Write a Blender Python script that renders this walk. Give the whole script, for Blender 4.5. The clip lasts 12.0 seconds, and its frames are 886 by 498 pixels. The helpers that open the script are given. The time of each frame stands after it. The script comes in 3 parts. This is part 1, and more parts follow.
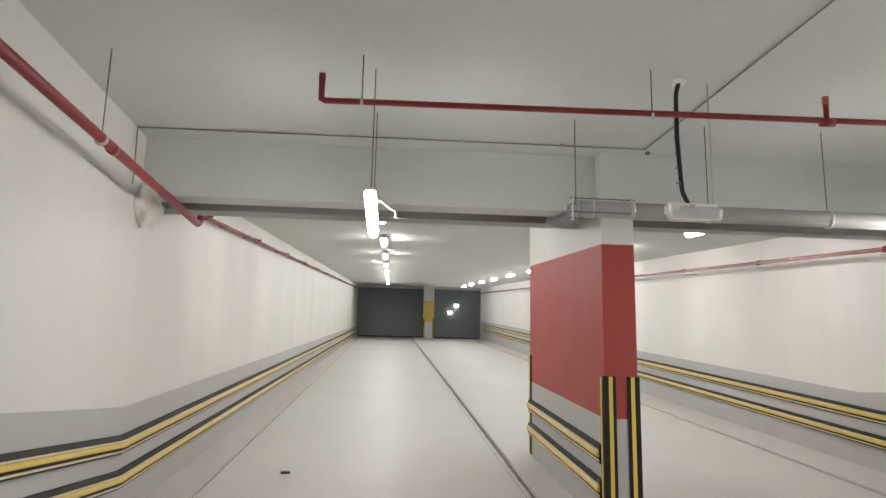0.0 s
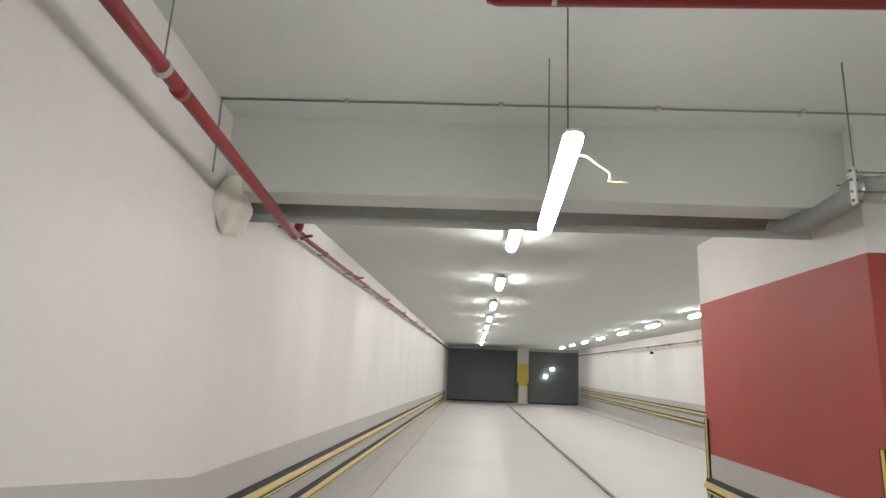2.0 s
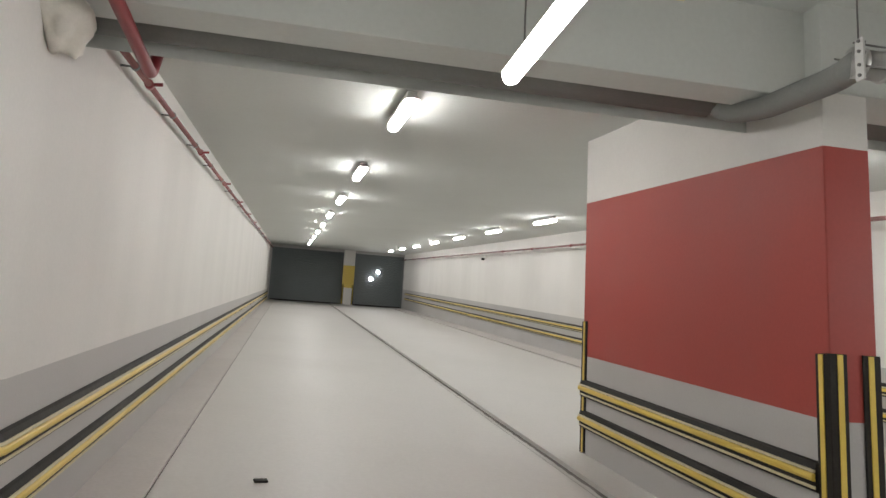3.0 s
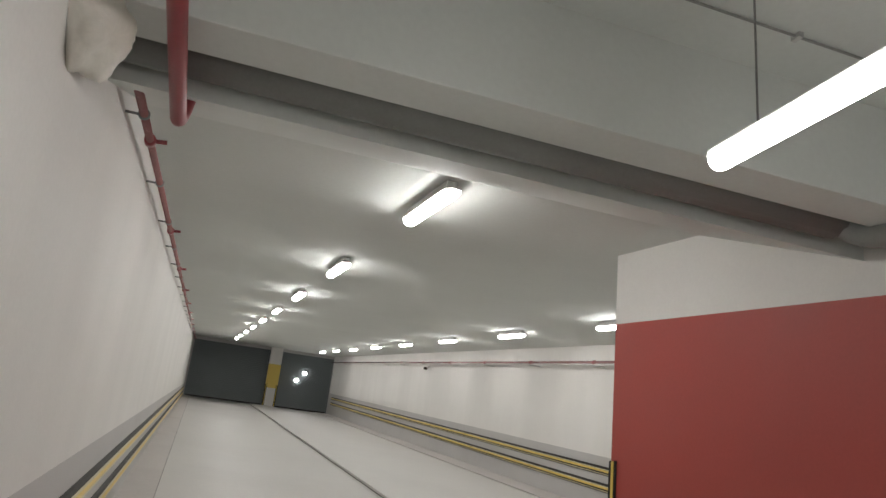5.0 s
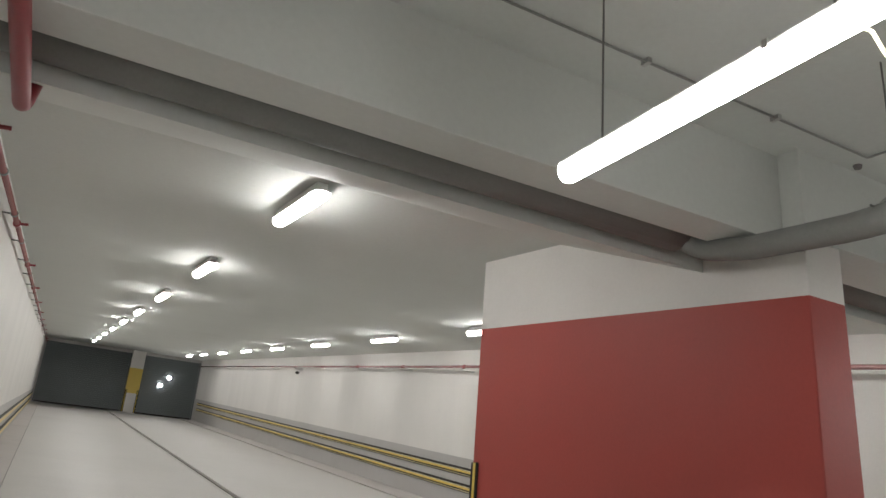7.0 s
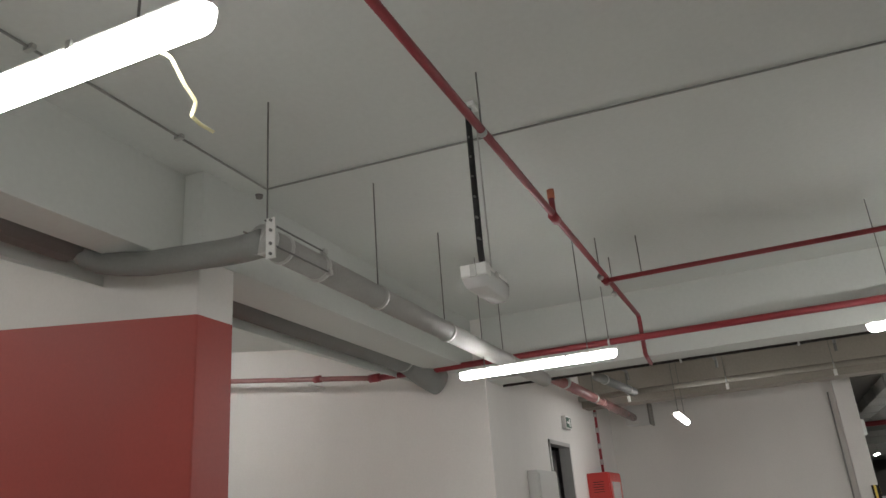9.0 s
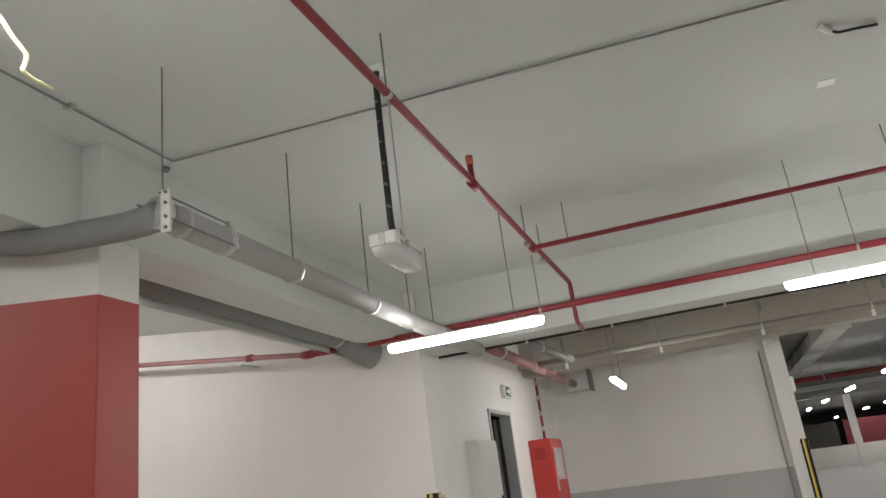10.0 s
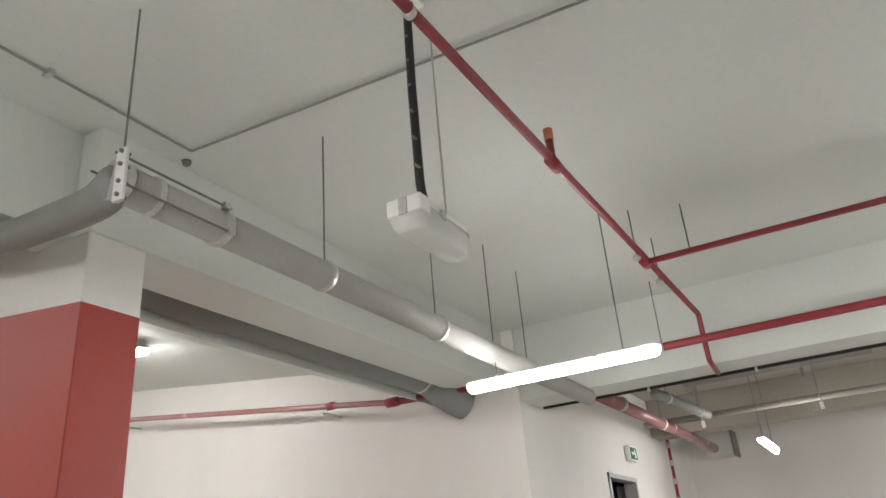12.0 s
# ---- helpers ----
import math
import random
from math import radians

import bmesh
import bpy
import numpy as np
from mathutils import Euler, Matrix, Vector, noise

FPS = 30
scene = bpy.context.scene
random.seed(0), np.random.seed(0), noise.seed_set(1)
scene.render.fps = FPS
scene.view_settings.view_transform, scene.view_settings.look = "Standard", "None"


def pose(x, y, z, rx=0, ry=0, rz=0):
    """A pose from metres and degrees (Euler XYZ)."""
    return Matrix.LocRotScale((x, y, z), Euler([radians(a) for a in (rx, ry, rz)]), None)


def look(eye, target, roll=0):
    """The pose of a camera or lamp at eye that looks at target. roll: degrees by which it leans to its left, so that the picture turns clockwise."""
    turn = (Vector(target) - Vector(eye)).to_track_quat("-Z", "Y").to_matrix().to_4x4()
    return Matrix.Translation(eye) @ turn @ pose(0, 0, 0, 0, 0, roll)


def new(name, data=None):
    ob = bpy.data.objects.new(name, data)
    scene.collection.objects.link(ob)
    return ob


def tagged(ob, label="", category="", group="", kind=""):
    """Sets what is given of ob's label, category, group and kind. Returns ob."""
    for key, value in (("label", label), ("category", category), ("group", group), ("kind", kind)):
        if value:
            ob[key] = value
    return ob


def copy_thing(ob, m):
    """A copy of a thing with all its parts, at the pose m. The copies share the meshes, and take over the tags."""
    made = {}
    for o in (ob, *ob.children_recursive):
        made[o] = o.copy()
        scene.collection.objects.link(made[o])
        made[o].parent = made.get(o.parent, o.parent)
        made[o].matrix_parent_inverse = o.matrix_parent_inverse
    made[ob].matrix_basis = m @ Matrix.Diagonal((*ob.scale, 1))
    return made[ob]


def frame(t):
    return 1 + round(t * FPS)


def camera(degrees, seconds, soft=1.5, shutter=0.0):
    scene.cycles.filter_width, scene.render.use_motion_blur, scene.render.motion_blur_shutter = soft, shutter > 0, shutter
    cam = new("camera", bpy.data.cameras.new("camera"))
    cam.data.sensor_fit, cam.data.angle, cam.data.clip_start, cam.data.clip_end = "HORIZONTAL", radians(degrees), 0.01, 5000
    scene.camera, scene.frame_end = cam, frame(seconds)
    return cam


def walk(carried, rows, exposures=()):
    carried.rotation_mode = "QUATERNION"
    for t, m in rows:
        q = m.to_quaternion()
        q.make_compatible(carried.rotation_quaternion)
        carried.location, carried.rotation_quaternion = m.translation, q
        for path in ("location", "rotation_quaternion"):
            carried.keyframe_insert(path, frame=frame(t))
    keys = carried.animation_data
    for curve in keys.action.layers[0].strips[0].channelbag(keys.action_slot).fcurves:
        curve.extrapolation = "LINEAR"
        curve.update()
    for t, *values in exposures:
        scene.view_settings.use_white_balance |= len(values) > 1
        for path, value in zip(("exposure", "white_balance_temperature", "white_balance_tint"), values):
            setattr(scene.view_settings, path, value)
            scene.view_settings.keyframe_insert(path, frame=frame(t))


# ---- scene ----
cam = camera(61.9, 12.0)
PATH = [
    (0, (0.004, 1.129, 1.134), (0.142, 3.086, 1.52), 1.2),
    (0.5, (-0.023, 1.668, 1.137), (-0.089, 3.601, 1.649), -0.6),
    (1, (-0.211, 2.174, 1.136), (-0.292, 4.066, 1.78), 5.3),
    (1.5, (-0.355, 2.605, 1.127), (-0.344, 4.502, 1.759), 2.5),
    (2, (-0.519, 3.063, 1.142), (-0.613, 4.984, 1.691), 2.7),
    (2.5, (-0.836, 3.484, 1.151), (-0.704, 5.424, 1.621), 6.5),
    (3, (-1.023, 4.035, 1.12), (-0.623, 5.968, 1.442), 3.1),
    (5, (-1.614, 5.165, 1.294), (-1.056, 6.985, 1.907), 6.3),
    (5.5, (-1.605, 5.166, 1.292), (-0.976, 6.973, 1.876), 4.8),
    (6, (-1.614, 5.171, 1.293), (-1.016, 6.982, 1.897), 5.8),
    (6.5, (-1.615, 5.145, 1.281), (-0.989, 6.936, 1.916), 5.5),
    (7, (-1.557, 5.117, 1.287), (-0.703, 6.803, 1.942), 4.8),
    (7.5, (-1.469, 5.086, 1.298), (-0.338, 6.579, 2.0), 2.5),
    (9.3, (-1.122, 4.815, 1.336), (0.662, 5.431, 1.998), -5.1),
    (9.5, (-1.076, 4.784, 1.325), (0.723, 5.377, 1.968), -5.4),
    (10, (-1.024, 4.737, 1.32), (0.787, 5.321, 1.935), -7.5),
    (10.5, (-0.845, 4.807, 1.337), (0.937, 5.432, 1.995), -3.8),
    (11, (-0.663, 4.866, 1.35), (1.076, 5.576, 2.038), -4.4),
    (11.5, (-0.269, 4.836, 1.362), (1.357, 5.665, 2.18), -3.2),
    (12, (0.068, 4.856, 1.314), (1.682, 5.714, 2.126), -4.9),
]
EXPOSURES = [(0, 0.24), (2.5, 0.12), (3.0, -0.07), (5.0, -0.34), (6.5, -0.34), (7.0, -0.35), (7.5, -0.88), (9.3, -0.35), (9.5, -0.28), (10, 0.03), (10.5, 0.24), (12, 0.38)]
walk(cam, [(t, look(eye, target, roll)) for t, eye, target, roll in PATH], EXPOSURES)

# ---- world and light ----
world = bpy.data.worlds.new("night")
world.use_nodes = True
world.node_tree.nodes["Background"].inputs[0].default_value = (0.02, 0.022, 0.025, 1)
world.node_tree.nodes["Background"].inputs[1].default_value = 0.2
scene.world = world
LAMP_POWER = 58.0          # emission of the near LED battens
RAMP_POWER = 62.0          # emission of the ramp's short battens

# ---- plan, in metres ----
LEFT, RIGHT = -2.25, 6.15          # the ramp's side walls
CEIL = 3.37                        # ceiling over the level part
RAMP_Y, END_Y, SLOPE = 7.8, 50.6, 0.112
BACK, EAST = -9.0, 58.0            # the garage's closing walls
BEAM_Y, HAUNCH_Y = 7.70, 9.8
PIER = (1.9, 2.2, 7.58, 11.0)


def ground(y):
    return max(0.0, (y - RAMP_Y) * SLOPE)


def roof(y):
    return 3.40 + 0.1195 * (y - HAUNCH_Y)


# ---- materials ----
def mat(name, color, rough=0.6, metal=0.0, vary=0.06, scale=3.0, bump=0.0, fine=60.0, stain=0.0, stain_color=(0.2, 0.18, 0.16), spec=0.5, light_streak=0.0):
    m = bpy.data.materials.new(name)
    m.use_nodes = True
    nt = m.node_tree
    b = nt.nodes["Principled BSDF"]
    b.inputs["Roughness"].default_value = rough
    b.inputs["Metallic"].default_value = metal
    b.inputs["Specular IOR Level"].default_value = spec
    co = nt.nodes.new("ShaderNodeTexCoord")
    n1 = nt.nodes.new("ShaderNodeTexNoise")
    n1.inputs["Scale"].default_value = scale
    n1.inputs["Detail"].default_value = 5
    n2 = nt.nodes.new("ShaderNodeTexNoise")
    n2.inputs["Scale"].default_value = fine
    n2.inputs["Detail"].default_value = 3
    nt.links.new(co.outputs["Object"], n1.inputs["Vector"])
    nt.links.new(co.outputs["Object"], n2.inputs["Vector"])
    add = nt.nodes.new("ShaderNodeMath")
    add.operation = "ADD"
    half = nt.nodes.new("ShaderNodeMath")
    half.operation = "MULTIPLY"
    half.inputs[1].default_value = 0.5
    nt.links.new(n1.outputs["Fac"], add.inputs[0])
    nt.links.new(n2.outputs["Fac"], add.inputs[1])
    nt.links.new(add.outputs[0], half.inputs[0])
    ramp = nt.nodes.new("ShaderNodeValToRGB")
    ramp.color_ramp.elements[0].position, ramp.color_ramp.elements[1].position = 0.3, 0.7
    ramp.color_ramp.elements[0].color = (*[c * (1 - vary) for c in color], 1)
    ramp.color_ramp.elements[1].color = (*[min(1, c * (1 + vary)) for c in color], 1)
    nt.links.new(half.outputs[0], ramp.inputs[0])
    out = ramp.outputs[0]
    if stain:
        n3 = nt.nodes.new("ShaderNodeTexNoise")
        n3.inputs["Scale"].default_value = scale * 0.35
        n3.inputs["Detail"].default_value = 8
        n3.inputs["Roughness"].default_value = 0.65
        nt.links.new(co.outputs["Object"], n3.inputs["Vector"])
        r3 = nt.nodes.new("ShaderNodeMapRange")
        r3.inputs["From Min"].default_value, r3.inputs["From Max"].default_value = 0.5, 0.75
        r3.inputs["To Max"].default_value = stain
        nt.links.new(n3.outputs["Fac"], r3.inputs["Value"])
        mix = nt.nodes.new("ShaderNodeMixRGB")
        mix.inputs[2].default_value = (*stain_color, 1)
        nt.links.new(r3.outputs[0], mix.inputs[0])
        nt.links.new(out, mix.inputs[1])
        out = mix.outputs[0]
    # upright tone bands: uneven paint plus the lamps' scallops of light, put into the colour
    if light_streak:
        mp = nt.nodes.new("ShaderNodeMapping")
        mp.inputs["Scale"].default_value = (0.9, 0.9, 0.07)
        nt.links.new(co.outputs["Object"], mp.inputs["Vector"])
        n4 = nt.nodes.new("ShaderNodeTexNoise")
        n4.inputs["Scale"].default_value = 1.0
        n4.inputs["Detail"].default_value = 3
        nt.links.new(mp.outputs[0], n4.inputs["Vector"])
        r4 = nt.nodes.new("ShaderNodeMapRange")
        r4.inputs["From Min"].default_value, r4.inputs["From Max"].default_value = 0.35, 0.65
        r4.inputs["To Min"].default_value, r4.inputs["To Max"].default_value = 1 - light_streak, 1 + light_streak
        nt.links.new(n4.outputs["Fac"], r4.inputs["Value"])
        mul = nt.nodes.new("ShaderNodeVectorMath")
        mul.operation = "SCALE"
        nt.links.new(out, mul.inputs[0])
        nt.links.new(r4.outputs[0], mul.inputs["Scale"])
        out = mul.outputs[0]
    nt.links.new(out, b.inputs["Base Color"])
    rr = nt.nodes.new("ShaderNodeMapRange")
    rr.inputs["To Min"].default_value, rr.inputs["To Max"].default_value = max(0.03, rough - 0.1), min(1, rough + 0.1)
    nt.links.new(n1.outputs["Fac"], rr.inputs["Value"])
    nt.links.new(rr.outputs[0], b.inputs["Roughness"])
    if bump:
        bp = nt.nodes.new("ShaderNodeBump")
        bp.inputs["Strength"].default_value = bump
        bp.inputs["Distance"].default_value = 0.01
        nt.links.new(half.outputs[0], bp.inputs["Height"])
        nt.links.new(bp.outputs[0], b.inputs["Normal"])
    return m


def glow(name, color, strength):
    m = bpy.data.materials.new(name)
    m.use_nodes = True
    b = m.node_tree.nodes["Principled BSDF"]
    b.inputs["Base Color"].default_value = (0.8, 0.8, 0.8, 1)
    b.inputs["Emission Color"].default_value = (*color, 1)
    b.inputs["Emission Strength"].default_value = strength
    return m


WALL = mat("white wall paint", (0.74, 0.72, 0.69), 0.6, vary=0.035, scale=1.2, bump=0.12, fine=45, stain=0.06, light_streak=0.028)
CEILING = mat("pale grey ceiling paint", (0.585, 0.605, 0.575), 0.7, vary=0.04, scale=0.9, bump=0.15, fine=30, stain=0.08)
# brown is the concrete's own; the extra darkness stands for the bay's dim light
BARE_DIM = mat("bare brownish concrete darkened for dim light", (0.31, 0.285, 0.245), 0.8, vary=0.10, scale=1.1, bump=0.2, fine=30, stain=0.3, stain_color=(0.25, 0.21, 0.17))
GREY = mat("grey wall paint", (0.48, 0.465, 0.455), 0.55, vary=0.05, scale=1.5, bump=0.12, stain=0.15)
RED = mat("brick red paint", (0.37, 0.052, 0.040), 0.55, vary=0.06, scale=1.6, bump=0.12, fine=40)
FLOOR = mat("pale concrete floor", (0.60, 0.58, 0.555), 0.5, vary=0.06, scale=0.8, bump=0.12, fine=25, stain=0.22, stain_color=(0.42, 0.39, 0.36))
STRIP = mat("side strip concrete", (0.58, 0.545, 0.525), 0.65, vary=0.08, scale=1.2, bump=0.2, fine=30, stain=0.25, stain_color=(0.34, 0.3, 0.27))
KERB = mat("kerb concrete", (0.42, 0.40, 0.385), 0.7, vary=0.1, scale=2, bump=0.3, stain=0.3)
JOINT = mat("dark joint filler", (0.20, 0.185, 0.175), 0.8, vary=0.3, scale=4, bump=0.2)
BLACK = mat("black rubber", (0.020, 0.017, 0.014), 0.55, vary=0.3, scale=9, bump=0.2, stain=0.12, stain_color=(0.09, 0.07, 0.055), spec=0.25)
YELLOW = mat("yellow plastic", (0.74, 0.54, 0.10), 0.36, vary=0.03, scale=9, stain=0.0, stain_color=(0.42, 0.29, 0.09))
PALE = mat("pale edge strip", (0.66, 0.58, 0.36), 0.4, vary=0.1, scale=5, stain=0.3)
PIPE_RED = mat("red pipe paint", (0.235, 0.022, 0.028), 0.40, vary=0.1, scale=5, bump=0.06)
# red paled and greyed to stand for the highlights at grazing view
PIPE_SHEEN = mat("glossy red pipe paint paled for its sheen", (0.33, 0.15, 0.145), 0.24, vary=0.12, scale=5, spec=0.8)
PIPE_GREY = mat("grey painted pipe", (0.37, 0.365, 0.345), 0.62, vary=0.07, scale=4, bump=0.05, stain=0.15)
DARK_GREY = mat("dark grey drain pipe", (0.21, 0.215, 0.205), 0.6, vary=0.08, scale=3, stain=0.15)
STEEL = mat("galvanised steel", (0.52, 0.52, 0.50), 0.38, metal=0.85, vary=0.12, scale=12)
ROD = mat("dull steel rod", (0.20, 0.20, 0.19), 0.5, metal=0.6, vary=0.15, scale=12)
CONDUIT = mat("grey conduit", (0.26, 0.26, 0.245), 0.55, vary=0.1, scale=8)
ORANGE = mat("orange sprinkler cap", (0.52, 0.15, 0.08), 0.5, vary=0.08, scale=20)
WHITE_PLASTIC = mat("white plastic", (0.82, 0.82, 0.80), 0.35, vary=0.02, scale=10)
CABLE = mat("black cable sleeve", (0.012, 0.012, 0.012), 0.5, vary=0.2, scale=20)
CREAM = mat("cream cable", (0.75, 0.70, 0.42), 0.5, vary=0.05, scale=20)
SHUTTER = mat("dark grey shutter", (0.15, 0.17, 0.177), 0.34, vary=0.12, scale=0.7, stain=0.25, stain_color=(0.05, 0.055, 0.055), spec=0.4)
BAG = mat("creased translucent plastic", (0.73, 0.70, 0.63), 0.38, vary=0.06, scale=5, bump=0.15)
DOOR_GREY = mat("grey steel door", (0.42, 0.42, 0.41), 0.45, vary=0.04, scale=3)
PANEL = mat("pale grey sheet steel", (0.58, 0.58, 0.56), 0.4, vary=0.04, scale=3)
DUCT = mat("dull grey duct", (0.40, 0.40, 0.38), 0.75, vary=0.06, scale=2, stain=0.2)
# near-black that puts the unlit room's darkness into its surfaces
DARK = mat("unlit room darkness", (0.03, 0.033, 0.04), 0.8, vary=0.1)
FIRE_RED = mat("fire cabinet red", (0.45, 0.03, 0.025), 0.4, vary=0.05, scale=4)
SIGN_GREEN = mat("sign green", (0.03, 0.10, 0.06), 0.5, vary=0.03)
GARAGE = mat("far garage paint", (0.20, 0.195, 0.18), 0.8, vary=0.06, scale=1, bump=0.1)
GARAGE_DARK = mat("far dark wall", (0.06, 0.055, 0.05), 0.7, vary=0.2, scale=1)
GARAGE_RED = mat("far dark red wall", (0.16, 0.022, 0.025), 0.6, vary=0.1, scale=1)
LENS = bpy.data.materials.new("clear ribbed cover")
LENS.use_nodes = True
_b = LENS.node_tree.nodes["Principled BSDF"]
_b.inputs["Base Color"].default_value = (0.93, 0.94, 0.93, 1)
_b.inputs["Roughness"].default_value = 0.18
_b.inputs["Transmission Weight"].default_value = 0.55
COVER = bpy.data.materials.new("milky plastic cover")
COVER.use_nodes = True
_b = COVER.node_tree.nodes["Principled BSDF"]
_b.inputs["Base Color"].default_value = (0.86, 0.87, 0.86, 1)
_b.inputs["Roughness"].default_value = 0.12
_b.inputs["Transmission Weight"].default_value = 0.25
_b.inputs["Coat Weight"].default_value = 0.4
LED = glow("lit diffuser", (1.0, 0.985, 0.965), LAMP_POWER)
LED_RAMP = glow("lit ramp diffuser", (1.0, 0.985, 0.965), RAMP_POWER)
LED_FAR = glow("lit far diffuser", (1.0, 0.98, 0.93), 14.0)


# ---- mesh helpers ----
def mesh(name, bm, material, smooth=False):
    me = bpy.data.meshes.new(name)
    bmesh.ops.recalc_face_normals(bm, faces=bm.faces)
    bm.to_mesh(me)
    bm.free()
    me.materials.append(material)
    if smooth:
        for p in me.polygons:
            p.use_smooth = True
    return me


def part(name, bm, material, parent, label="", smooth=False):
    ob = new(name, mesh(name, bm, material, smooth))
    ob.parent = parent
    if label:
        tagged(ob, label)
    return ob


def single(name, bm, material, label, category, group="", kind="", smooth=False):
    return tagged(new(name, mesh(name, bm, material, smooth)), label, category, group, kind)


def thing(name, at, label, category, group="", kind=""):
    e = new(name)
    e.location = at
    e.empty_display_size = 0.05
    return tagged(e, label, category, group, kind)


def box(bm, x0, x1, y0, y1, z0, z1, bevel=0.0, slope=None):
    """A box; slope(y) lifts it along y, so that it follows the ramp."""
    lift = slope or (lambda y: 0.0)
    v = [bm.verts.new((x, y, z + lift(y))) for x in (x0, x1) for y in (y0, y1) for z in (z0, z1)]
    fs = [bm.faces.new([v[i] for i in q]) for q in ((0, 1, 3, 2), (4, 6, 7, 5), (0, 4, 5, 1), (2, 3, 7, 6), (0, 2, 6, 4), (1, 5, 7, 3))]
    if bevel:
        es = {e for f in fs for e in f.edges}
        bmesh.ops.bevel(bm, geom=list(es), offset=bevel, segments=2, affect="EDGES", profile=0.6)
    return bm


def boxes(*rows, bevel=0.0):
    bm = bmesh.new()
    for r in rows:
        box(bm, *r, bevel=bevel)
    return bm


def tube(points, r, bm=None, sides=14, cap=True):
    """A pipe through points; inner corners get a short bend."""
    bm = bm or bmesh.new()
    pts = [Vector(p) for p in points]
    path = [pts[0]]
    for a, b, c in zip(pts, pts[1:], pts[2:]):
        d1, d2 = (a - b), (c - b)
        k = min(1.8 * r, d1.length * 0.45, d2.length * 0.45)
        p, q = b + d1.normalized() * k, b + d2.normalized() * k
        for i in range(5):
            s = i / 4
            path.append(p * (1 - s) ** 2 + b * 2 * s * (1 - s) + q * s * s)
    path.append(pts[-1])
    rings, ref = [], None
    for i, p in enumerate(path):
        d = (path[min(i + 1, len(path) - 1)] - path[max(i - 1, 0)]).normalized()
        if ref is None:
            ref = d.orthogonal().normalized()
        ref = (ref - d * ref.dot(d)).normalized()
        side = d.cross(ref)
        rings.append([bm.verts.new(p + r * (math.cos(a) * ref + math.sin(a) * side)) for a in (2 * math.pi * j / sides for j in range(sides))])
    for a, b in zip(rings, rings[1:]):
        for j in range(sides):
            bm.faces.new((a[j], a[(j + 1) % sides], b[(j + 1) % sides], b[j]))
    if cap:
        bm.faces.new(rings[0])
        bm.faces.new(rings[-1])
    return bm


def prism(profile, a, b, axis="x", bm=None):
    """A closed profile drawn out between a and b along an axis."""
    bm = bm or bmesh.new()
    put = {"x": lambda s, u, w: (s, u, w), "y": lambda s, u, w: (u, s, w), "z": lambda s, u, w: (u, w, s)}[axis]
    A = [bm.verts.new(put(a, u, w)) for u, w in profile]
    B = [bm.verts.new(put(b, u, w)) for u, w in profile]
    n = len(A)
    for i in range(n):
        bm.faces.new((A[i], A[(i + 1) % n], B[(i + 1) % n], B[i]))
    bm.faces.new(A)
    bm.faces.new(B)
    return bm


def rebased(ob, at):
    """Give a part the place at of its thing, the mesh being drawn in world metres."""
    ob.matrix_parent_inverse = Matrix.Translation(at).inverted()
    return ob


# ---- the setting ----
bm = bmesh.new()
ys = [BACK, 0.0, RAMP_Y - 0.5, RAMP_Y, RAMP_Y + 0.5, END_Y, END_Y + 3]
for y0, y1 in zip(ys, ys[1:]):
    q = [bm.verts.new(p) for p in ((LEFT - 0.2, y0, ground(y0)), (RIGHT + 0.1, y0, ground(y0)), (RIGHT + 0.1, y1, ground(y1)), (LEFT - 0.2, y1, ground(y1)))]
    bm.faces.new(q)
for x0, x1, y0, y1 in ((RIGHT + 0.1, 13.0, BACK, 7.6), (13.0, EAST, -22, 14)):
    bm.faces.new([bm.verts.new(p) for p in ((x0, y0, 0), (x1, y0, 0), (x1, y1, 0), (x0, y1, 0))])
floor = single("floor", bm, FLOOR, "pale smooth concrete floor rising into a ramp", "floor", kind="structure")


def wall_with_kink(name, x0, x1, kink, level, label):
    """A side wall: grey to the painted line, white above; the line is level before the ramp and climbs with it."""
    w = thing(name, (0, 0, 0), label, "wall", kind="structure")
    face = [(BACK, -0.2), (RAMP_Y, -0.2), (END_Y + 0.4, ground(END_Y) - 0.2)]
    line = [(BACK, level), (kink, level), (END_Y + 0.4, level + 0.105 * (END_Y + 0.4 - kink))]
    top = [(BACK, CEIL + 0.1), (8.4, CEIL + 0.1), (END_Y + 0.4, roof(END_Y + 0.4) + 0.25)]
    part("painted_base", prism([*face, *reversed(line)], x0, x1), GREY, w, "grey painted lower wall")
    part("upper_wall", prism([*line, *reversed(top)], x0, x1), WALL, w)
    return w


wall_with_kink("wall_west", LEFT - 0.25, LEFT, RAMP_Y, 0.97, "white painted wall with a grey base along the ramp")
east = thing("wall_east", (0, 0, 0), "white painted ramp wall with a grey base", "wall", kind="structure")
base_line = [(7.45, 1.27), (10.5, 1.27), (END_Y + 0.4, 1.27 + 0.119 * (END_Y + 0.4 - 10.5))]
part("painted_base", prism([(7.45, -0.2), (RAMP_Y, -0.2), (END_Y + 0.4, ground(END_Y) - 0.2), *reversed(base_line)], RIGHT, RIGHT + 0.25), GREY, east, "grey painted lower wall")
part("upper_wall", prism([*base_line, (END_Y + 0.4, roof(END_Y) + 0.3), (8.4, CEIL + 0.1), (7.45, CEIL + 0.1)], RIGHT, RIGHT + 0.25), WALL, east)

